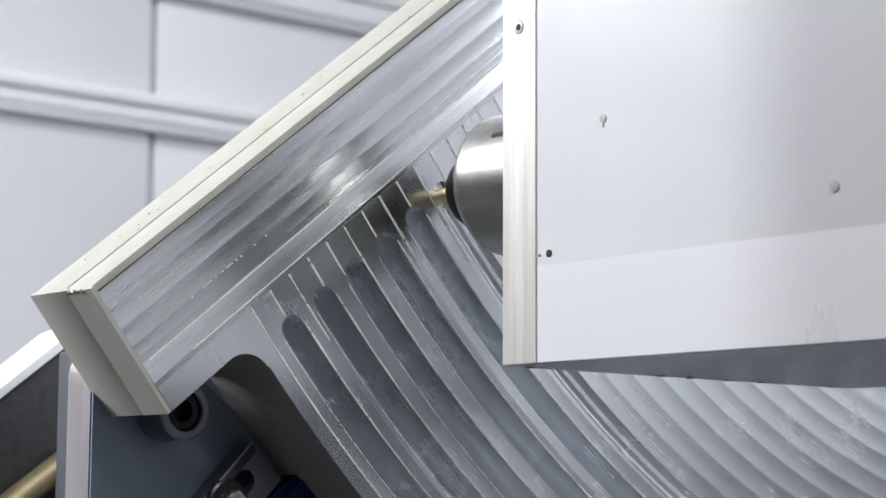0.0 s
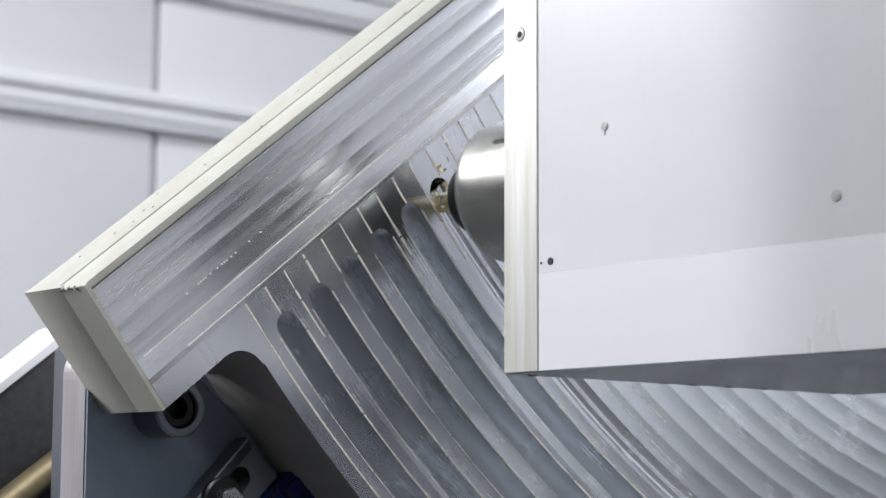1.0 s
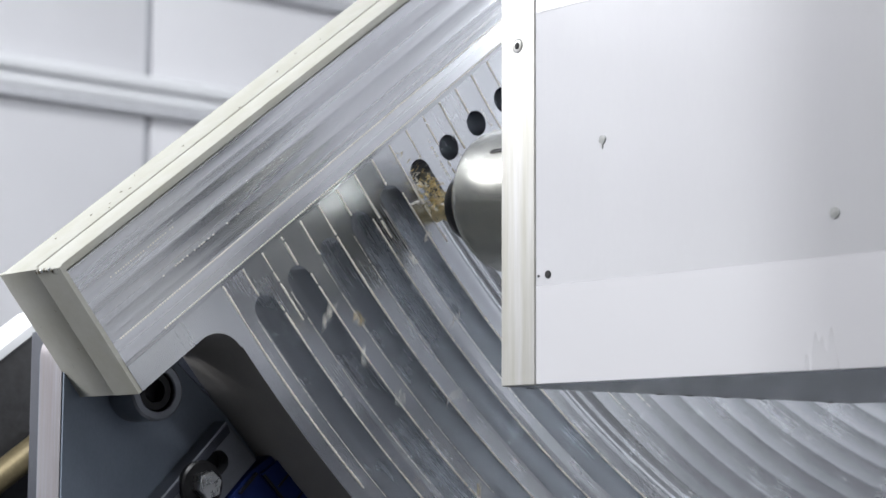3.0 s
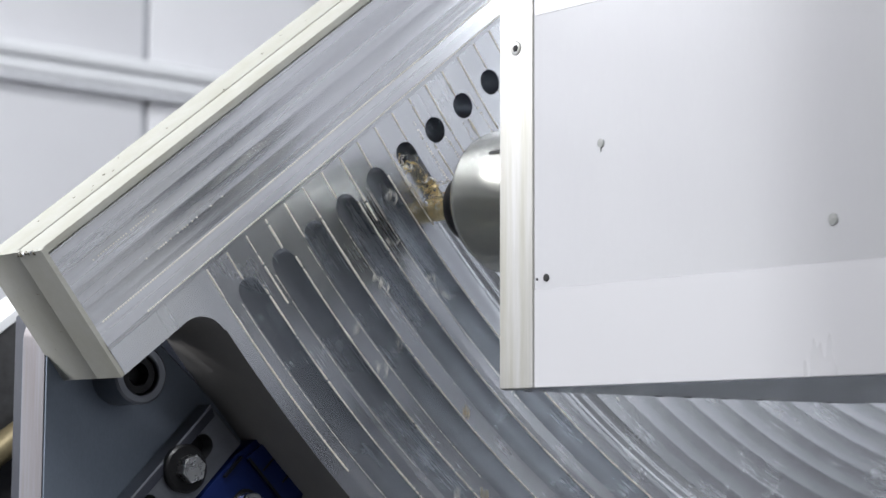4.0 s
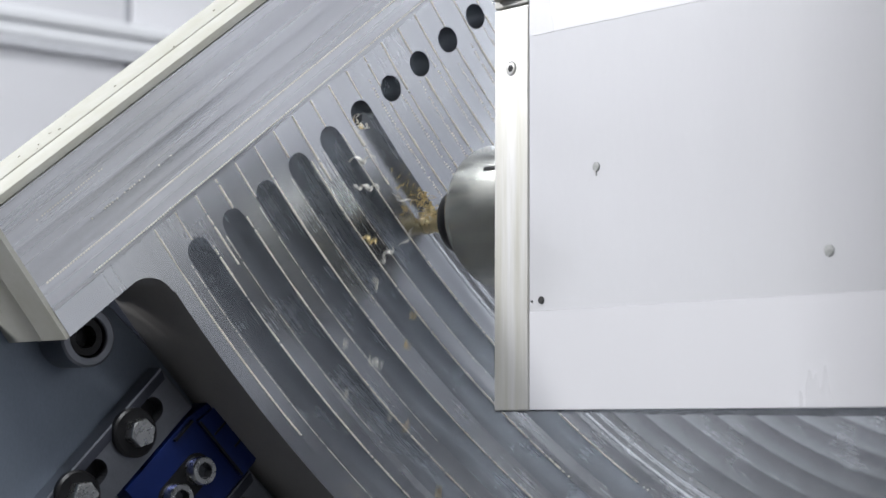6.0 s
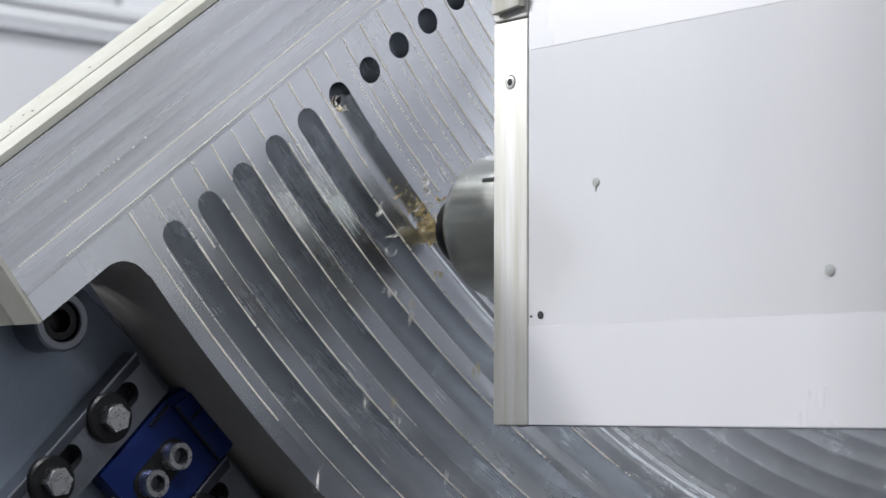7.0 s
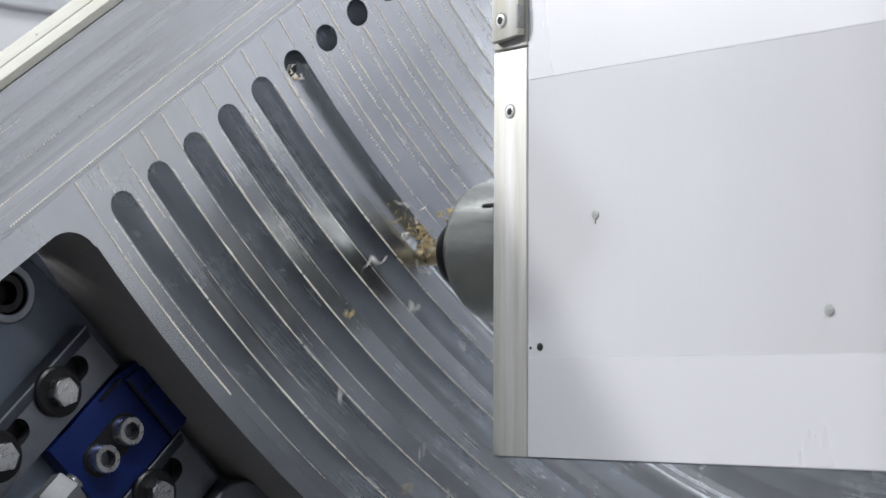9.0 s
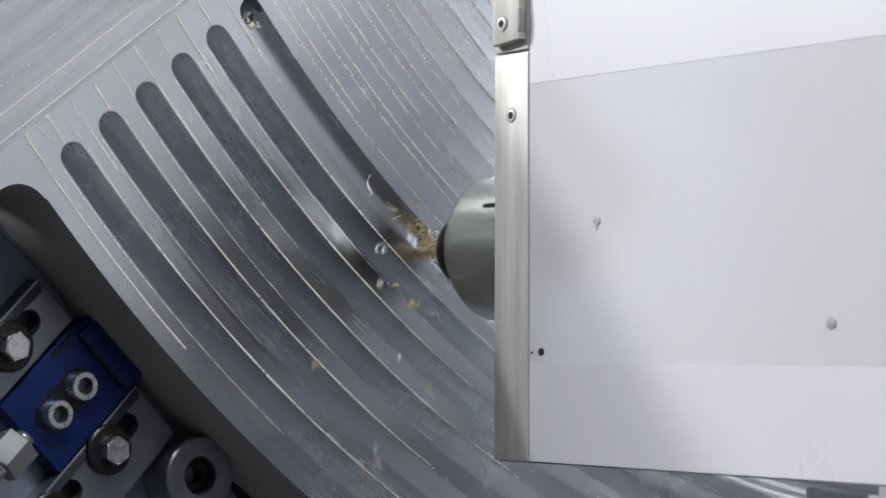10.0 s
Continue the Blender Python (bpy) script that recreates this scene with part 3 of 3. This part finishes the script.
socket_screw(-0.1328, 0.0385, -0.1218, 0.0110, black_oxide, "black socket head screw recessed in a steel boss")
boss(0.0185, -0.245, 0.0355, 0.0222, 0.0105, "wide steel ring boss with a dark bore")
socket_screw(0.0185, 0.043, -0.245, 0.0095, black_oxide, "black socket head screw recessed in a steel boss")

# a jack nut on a threaded stud, low on the fixture
jack = thing("jack_nut", "hexagon coupling nut on a threaded stud beside the blue clamp", "nut", pose(-0.1085, 0.022, -0.2285, 0, -45, 0))


def along_x(bm, x):
    bmesh.ops.rotate(bm, cent=(0, 0, 0), matrix=Matrix.Rotation(radians(-90), 3, "Z"), verts=bm.verts)
    bmesh.ops.translate(bm, vec=(x, 0, 0), verts=bm.verts)
    return bm


part("nut", along_x(prism(hexagon(0.0115, 12), -0.009, 0.009, 0.0012), 0), nut_steel, jack)
prof = []
for k in range(18):
    prof += [(-0.02 + 0.002 * k, 0.0045), (-0.019 + 0.002 * k, 0.0052)]
part("stud", along_x(turned(prof, 24), -0.002), zinc, jack, "fine threaded steel stud")

# machine parts low behind the plate
guard = thing("machine_guard", "dark speckled machine bed cover with a white upper edge", "machine cover", pose(0, 0.30, 0))
part("cover", prism([(-0.45, -0.375), (-0.103, -0.1035), (-0.0515, -0.063), (-0.02, -0.05), (0.0, -0.6), (-0.45, -0.6)][::-1], 0.0, 0.04, 0.002), speckled_black, guard)
part("edge", prism([(-0.45, -0.368), (-0.103, -0.0965), (-0.0515, -0.0565), (-0.02, -0.043), (-0.02, -0.05), (-0.0515, -0.063), (-0.103, -0.1035), (-0.45, -0.375)][::-1], -0.003, 0.042, 0.001), trunk_white, guard, "white painted edge")
pipe = thing("brass_pipe", "worn brass coolant pipe beside the fixture", "pipe", look((-0.2, 0.285, -0.246), (-0.04, 0.285, -0.131)))
bm = turned([(-0.25, 0), (-0.25, 0.0095), (0.19, 0.0095), (0.19, 0)], 32)
bmesh.ops.rotate(bm, cent=(0, 0, 0), matrix=Matrix.Rotation(radians(-90), 3, "X"), verts=bm.verts)
part("tube", bm, brass, pipe)

fitting = thing("hose_fitting", "brass hose fitting with a black seal beside the ring boss", "fitting", look((0.052, 0.052, -0.236), (0.095, 0.052, -0.270)))
for name, prof, mat in (("body", [(0, 0.002), (0, 0.0055), (0.012, 0.0055), (0.013, 0.004), (0.022, 0.004), (0.022, 0)], brass), ("seal", [(0.0125, 0.003), (0.0125, 0.0062), (0.0155, 0.0062), (0.0155, 0.003)], black_oxide), ("nut", [(0.022, 0.002), (0.022, 0.0065), (0.034, 0.0065), (0.034, 0.002)], brass)):
    bm = turned(prof, 24)
    bmesh.ops.rotate(bm, cent=(0, 0, 0), matrix=Matrix.Rotation(radians(-90), 3, "X"), verts=bm.verts)
    part(name, bm, mat, fitting)

side_block = thing("side_fixture", "blue painted machine block beside the work", "machine part")
part("block", box(0.552, 0.74, 0.08, 0.2, -0.13, -0.02, 0.004), blue_paint, side_block)

# ---- the spindle head ----
head = thing("spindle_head", "milling spindle head in a white sheet-metal cover", "spindle head")
X0, Y0, Z0 = -0.0666, -0.1508, -0.1022
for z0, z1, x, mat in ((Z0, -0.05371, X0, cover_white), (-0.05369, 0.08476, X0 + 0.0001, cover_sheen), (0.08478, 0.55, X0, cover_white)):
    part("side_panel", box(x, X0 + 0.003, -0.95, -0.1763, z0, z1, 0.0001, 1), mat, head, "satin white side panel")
# unseen dark ring, added so that the milled face mirrors something dark
part("dark_flange", turned([(-0.1565, 0.064), (-0.152, 0.064), (-0.150, 0.062), (-0.150, 0.042), (-0.1565, 0.042)], 64, 0.0217, 0.0094), dark_steel, head, "unseen dark flange round the spindle nose, added to darken reflections")
part("corner_strip", box(X0 - 0.0003, X0 + 0.006, -0.1757, Y0, Z0 - 0.0005, 0.1015, 0.0012, 3), strip_alu, head, "worn bare aluminium corner strip")
part("corner_strip", box(X0 - 0.0003, X0 + 0.006, -0.1757, Y0, 0.1022, 0.55, 0.0012, 3), strip_alu, head)
part("cover_body", box(X0 + 0.0032, 0.214, -0.95, -0.156, Z0 + 0.0012, 0.549, 0.001), cover_white, head)
part("floor_sheet", box(X0 + 0.001, 0.214, -0.95, -0.153, Z0 - 0.0008, Z0 + 0.001, 0.0003), under_steel, head, "streaked grey underside sheet")


for x in (-0.052, 0.045, 0.068, 0.098, 0.128, 0.19):
    part("rivet", box(x - 0.0022, x + 0.0022, -0.1575, -0.1550, Z0 - 0.0012, Z0 - 0.0007, 0.0002), socket_black, head, "small black rivet")


def panel_screw(y, z, r, x=X0):
    def aim(bm):
        bmesh.ops.rotate(bm, cent=(0, 0, 0), matrix=Matrix.Rotation(radians(-90), 3, "Z"), verts=bm.verts)
        bmesh.ops.translate(bm, vec=(x, y, z), verts=bm.verts)
        return bm

    s = part("screw", aim(turned([(0.0010, r), (-0.0006, r * 0.97), (-0.0008, r * 0.86), (-0.0008, r * 0.55), (0.0004, r * 0.5)], 32)), strip_alu, head, "countersunk socket screw")
    part("recess_ring", aim(turned([(-0.00035, r * 0.98), (-0.0005, r * 1.13), (-0.00035, r * 1.2)], 32)), mark_grey, s, "grey gap round the screw")
    part("socket", aim(turned([(-0.00085, r * 0.62), (-0.00095, r * 0.55), (-0.0009, 0)], 6)), socket_black, s, "black hex socket")
    return s


panel_screw(-0.1634, 0.0702, 0.0032)
part("clip", prism([(-0.1738, 0.1075), (-0.1540, 0.1055), (-0.1540, 0.16), (-0.1738, 0.16)], 0, 0.0045, 0.0008), strip_alu, head).matrix_world = Matrix(((0, -1, 0, X0 - 0.0002), (1, 0, 0, 0), (0, 0, 1, 0), (0, 0, 0, 1)))
panel_screw(-0.1612, 0.1162, 0.0034, X0 - 0.0046)
part("clip_slot", box(X0 - 0.0052, X0 - 0.0005, -0.1741, -0.1724, 0.111, 0.123, 0.0008, 3), mark_grey, head, "narrow grey slot in the clip")


def bore(y, z, r, mat, name="bore"):
    bm = turned([(0.0003, r * 1.02), (-0.0003, r), (-0.00035, r * 0.9), (-0.00035, 0)], 28)
    bmesh.ops.rotate(bm, cent=(0, 0, 0), matrix=Matrix.Rotation(radians(-90), 3, "Z"), verts=bm.verts)
    bmesh.ops.translate(bm, vec=(X0, y, z), verts=bm.verts)
    return part(name, bm, mat, head)


bore(-0.1848, -0.0483, 0.0019, socket_black)
bore(-0.1782, -0.0487, 0.0006, socket_black)
bore(-0.2228, 0.0144, 0.0022, mark_grey, "filled_hole")
bore(-0.3614, -0.0352, 0.0026, mark_grey, "filled_hole")
bm = box(X0 - 0.0003, X0 + 0.0001, -0.2231, -0.2225, 0.0100, 0.0126)
part("drip", bm, mark_grey, head)
TX, TZ = 0.0217, 0.0094
holder = part("tool_holder", turned([(-0.158, 0.0412), (-0.062, 0.0412), (-0.059, 0.0408), (-0.055, 0.0378), (-0.050, 0.0338), (-0.0455, 0.0285), (-0.041, 0.0235), (-0.0405, 0.019), (-0.0405, 0.010)], 96, TX, TZ), holder_steel, head, "polished steel collet chuck")
part("nut_ring", turned([(-0.0415, 0.0225), (-0.034, 0.0222), (-0.028, 0.0200), (-0.0250, 0.0165), (-0.0247, 0.004)], 56, TX, TZ), black_oxide, holder, "black collet nut")
part("shank", turned([(-0.03, 0.0054), (-0.0105, 0.0054), (-0.0105, 0.003)], 40, TX, TZ), gold_coat, holder, "gold-coated tool shank")
bm = box(-0.0012, 0.0012, -0.014, 0.014, -0.0012, 0.0008, 0.0006)
ks = part("key_slot", bm, black_oxide, holder, "dark balancing slot")
ks.matrix_world = pose(TX - 0.0412 * math.cos(radians(32)), -0.0985, TZ + 0.0412 * math.sin(radians(32)), 0, -58, 0)
# the end mill, a gold-coated tool with helical flutes
mill = thing("end_mill", "gold-coated end mill turning in the chuck", "cutting tool")
bm = bmesh.new()
rings = []
for i in range(25):
    y = -0.020 + 0.024 * i / 24 + 0.0085
    ringv = []
    for k in range(40):
        a = 2 * math.pi * k / 40
        lobe = 0.5 + 0.5 * math.cos(2 * (a - (y * 150 if i > 6 else 0)))
        r = 0.0054 if i < 7 else 0.0054 - 0.0016 * (1 - lobe) ** 2
        ringv.append(bm.verts.new((r * math.cos(a), y, r * math.sin(a))))
    rings.append(ringv)
for a, b in zip(rings, rings[1:]):
    for k in range(40):
        bm.faces.new((a[k], a[(k + 1) % 40], b[(k + 1) % 40], b[k]))
bm.faces.new(rings[-1])
part("flutes", bm, gold_coat, mill)

# ---- chips ----


def chip_mesh(seed, size):
    """A curled metal chip."""
    rr = random.Random(seed)
    bm = bmesh.new()
    turns, rad, rise = rr.uniform(0.9, 2.4), size * rr.uniform(0.14, 0.3), size * rr.uniform(0.9, 2.2)
    n, wide = 18, size * rr.uniform(0.2, 0.38)
    rows = []
    for i in range(n + 1):
        f = i / n
        a = f * turns * 2 * math.pi
        r = rad * (0.6 + 0.5 * f)
        c = Vector((r * math.cos(a), r * math.sin(a), rise * (f - 0.5)))
        w = wide * (0.35 + 0.65 * math.sin(math.pi * min(0.97, f + 0.03)))
        o = Vector((math.cos(a) * 0.25, math.sin(a) * 0.25, 1)).normalized() * w / 2
        t = Vector((math.cos(a), math.sin(a), 0)) * size * 0.03
        rows.append([bm.verts.new(c + o), bm.verts.new(c - o), bm.verts.new(c - o + t), bm.verts.new(c + o + t)])
    for a, b in zip(rows, rows[1:]):
        for k in range(4):
            bm.faces.new((a[k], a[(k + 1) % 4], b[(k + 1) % 4], b[k]))
    bm.faces.new(rows[0])
    bm.faces.new(rows[-1][::-1])
    return bm


swarf = thing("swarf_clump", "clump of golden curled chips thrown up behind the cutter", "metal chips")
rnd = random.Random(11)
for k in range(110):
    c = part("chip", chip_mesh(100 + k, rnd.uniform(0.0018, 0.0036)), gold_chip, swarf)
    f = rnd.random() ** 2.0 * (3.0 if k % 5 == 0 else 1.5)
    c.matrix_world = pose(-0.0085 * f + rnd.gauss(0, 0.0026), -0.002 + rnd.gauss(0, 0.0035), 0.0105 * f + 0.003 + rnd.gauss(0, 0.0026), rnd.uniform(0, 360), rnd.uniform(0, 360), rnd.uniform(0, 360))

nest = thing("chip_nest", "small nest of bright chips caught in the slot's round end", "metal chips", WORK)
rnd = random.Random(31)
hx, hz = HOLES[0]
for k in range(16):
    c = part("chip", chip_mesh(500 + k, rnd.uniform(0.003, 0.0055)), silver_chip if k % 3 else gold_chip, nest)
    c.matrix_world = WORK @ pose(hx + rnd.uniform(-0.006, 0.001), 0.006 + rnd.uniform(-0.003, 0.004), hz - 0.004 + rnd.uniform(-0.005, 0.002), rnd.uniform(0, 360), rnd.uniform(0, 360), rnd.uniform(0, 360))

CHIPS = []
rnd = random.Random(23)
shapes = [finish(chip_mesh(300 + k, rnd.uniform(0.005, 0.0095)), "flying_chip", silver_chip if k % 3 else gold_chip, 40) for k in range(18)]
for k in range(300):
    c = new("flying_chip", shapes[k % len(shapes)])
    CHIPS.append(tagged(c, "small curled metal chip thrown off by the cutter", "metal chip", "flying chips"))


def head_at(t):
    for a, b in zip(HEAD, HEAD[1:]):
        if t <= b[0]:
            f = (t - a[0]) / (b[0] - a[0])
            return Vector([a[i] + (b[i] - a[i]) * f for i in (1, 2, 3)])
    return Vector(HEAD[-1][1:])


def motions():
    walk(head, [(t, pose(x, y, z)) for t, x, y, z in HEAD])
    tip = Vector((TX, -0.001, TZ))
    ticks = [i / 10 for i in range(101)]
    walk(mill, [(t, Matrix.Translation(tip + head_at(t)) @ Matrix.Rotation(radians(83 * i), 4, "Y")) for i, t in enumerate(ticks)])
    walk(swarf, [(t, pose(*(tip + head_at(t) + Vector((0, 0.047 if t < 0.8 else max(0.0, 0.020 - 0.02 * (t - 1.0)), 0))), 0, -1.1 * t, 0)) for t, *_ in HEAD])
    centre = WORK @ Vector((CX, 0, CZ))
    turn0 = None
    rows = []
    for t, *_ in HEAD:
        p = tip + head_at(t) - centre
        a = math.atan2(p.z, p.x)
        turn0 = a if turn0 is None else turn0
        rows.append((t, Matrix.Translation(centre) @ Matrix.Rotation(-(a - turn0), 4, "Y") @ pose(0, 0, 0, 0, -38.2, 0)))
    walk(stock, rows)
    # each chip starts as metal before the cutter, is thrown off, falls and lies on the floor
    rr = random.Random(5)
    for k, c in enumerate(CHIPS):
        start = round(0.9 + 9.1 * ((k + 0.5) / len(CHIPS)) ** 0.85, 1)
        vel = Vector((rr.uniform(-1.1, 0.25), rr.uniform(-0.5, -0.12), rr.uniform(-0.4, 0.85)))
        spin = [rr.uniform(-420, 420) for _ in range(3)]
        base = [rr.uniform(0, 360) for _ in range(3)]
        inside = Vector((0.0, 0.03, -0.004))
        rows = [(0, Matrix.Translation(tip + head_at(0) + inside)), (start - 0.1, Matrix.Translation(tip + head_at(start - 0.1) + inside))]
        origin = tip + head_at(start) + Vector((-0.004, -0.005, 0.003))
        for i in range(17):
            d = i * 0.1
            if start + d > 10.0:
                break
            pos = origin + vel * 0.1 * (1 - math.exp(-d / 0.22)) + Vector((0, 0, -0.6)) * d * d
            pos.z = max(pos.z, -1.246)
            rows.append((start + d, Matrix.Translation(pos) @ Euler([radians(b + s * d) for b, s in zip(base, spin)]).to_matrix().to_4x4()))
        if rows[-1][0] < 9.95:
            rows.append((10, rows[-1][1]))
        walk(c, rows)


motions()
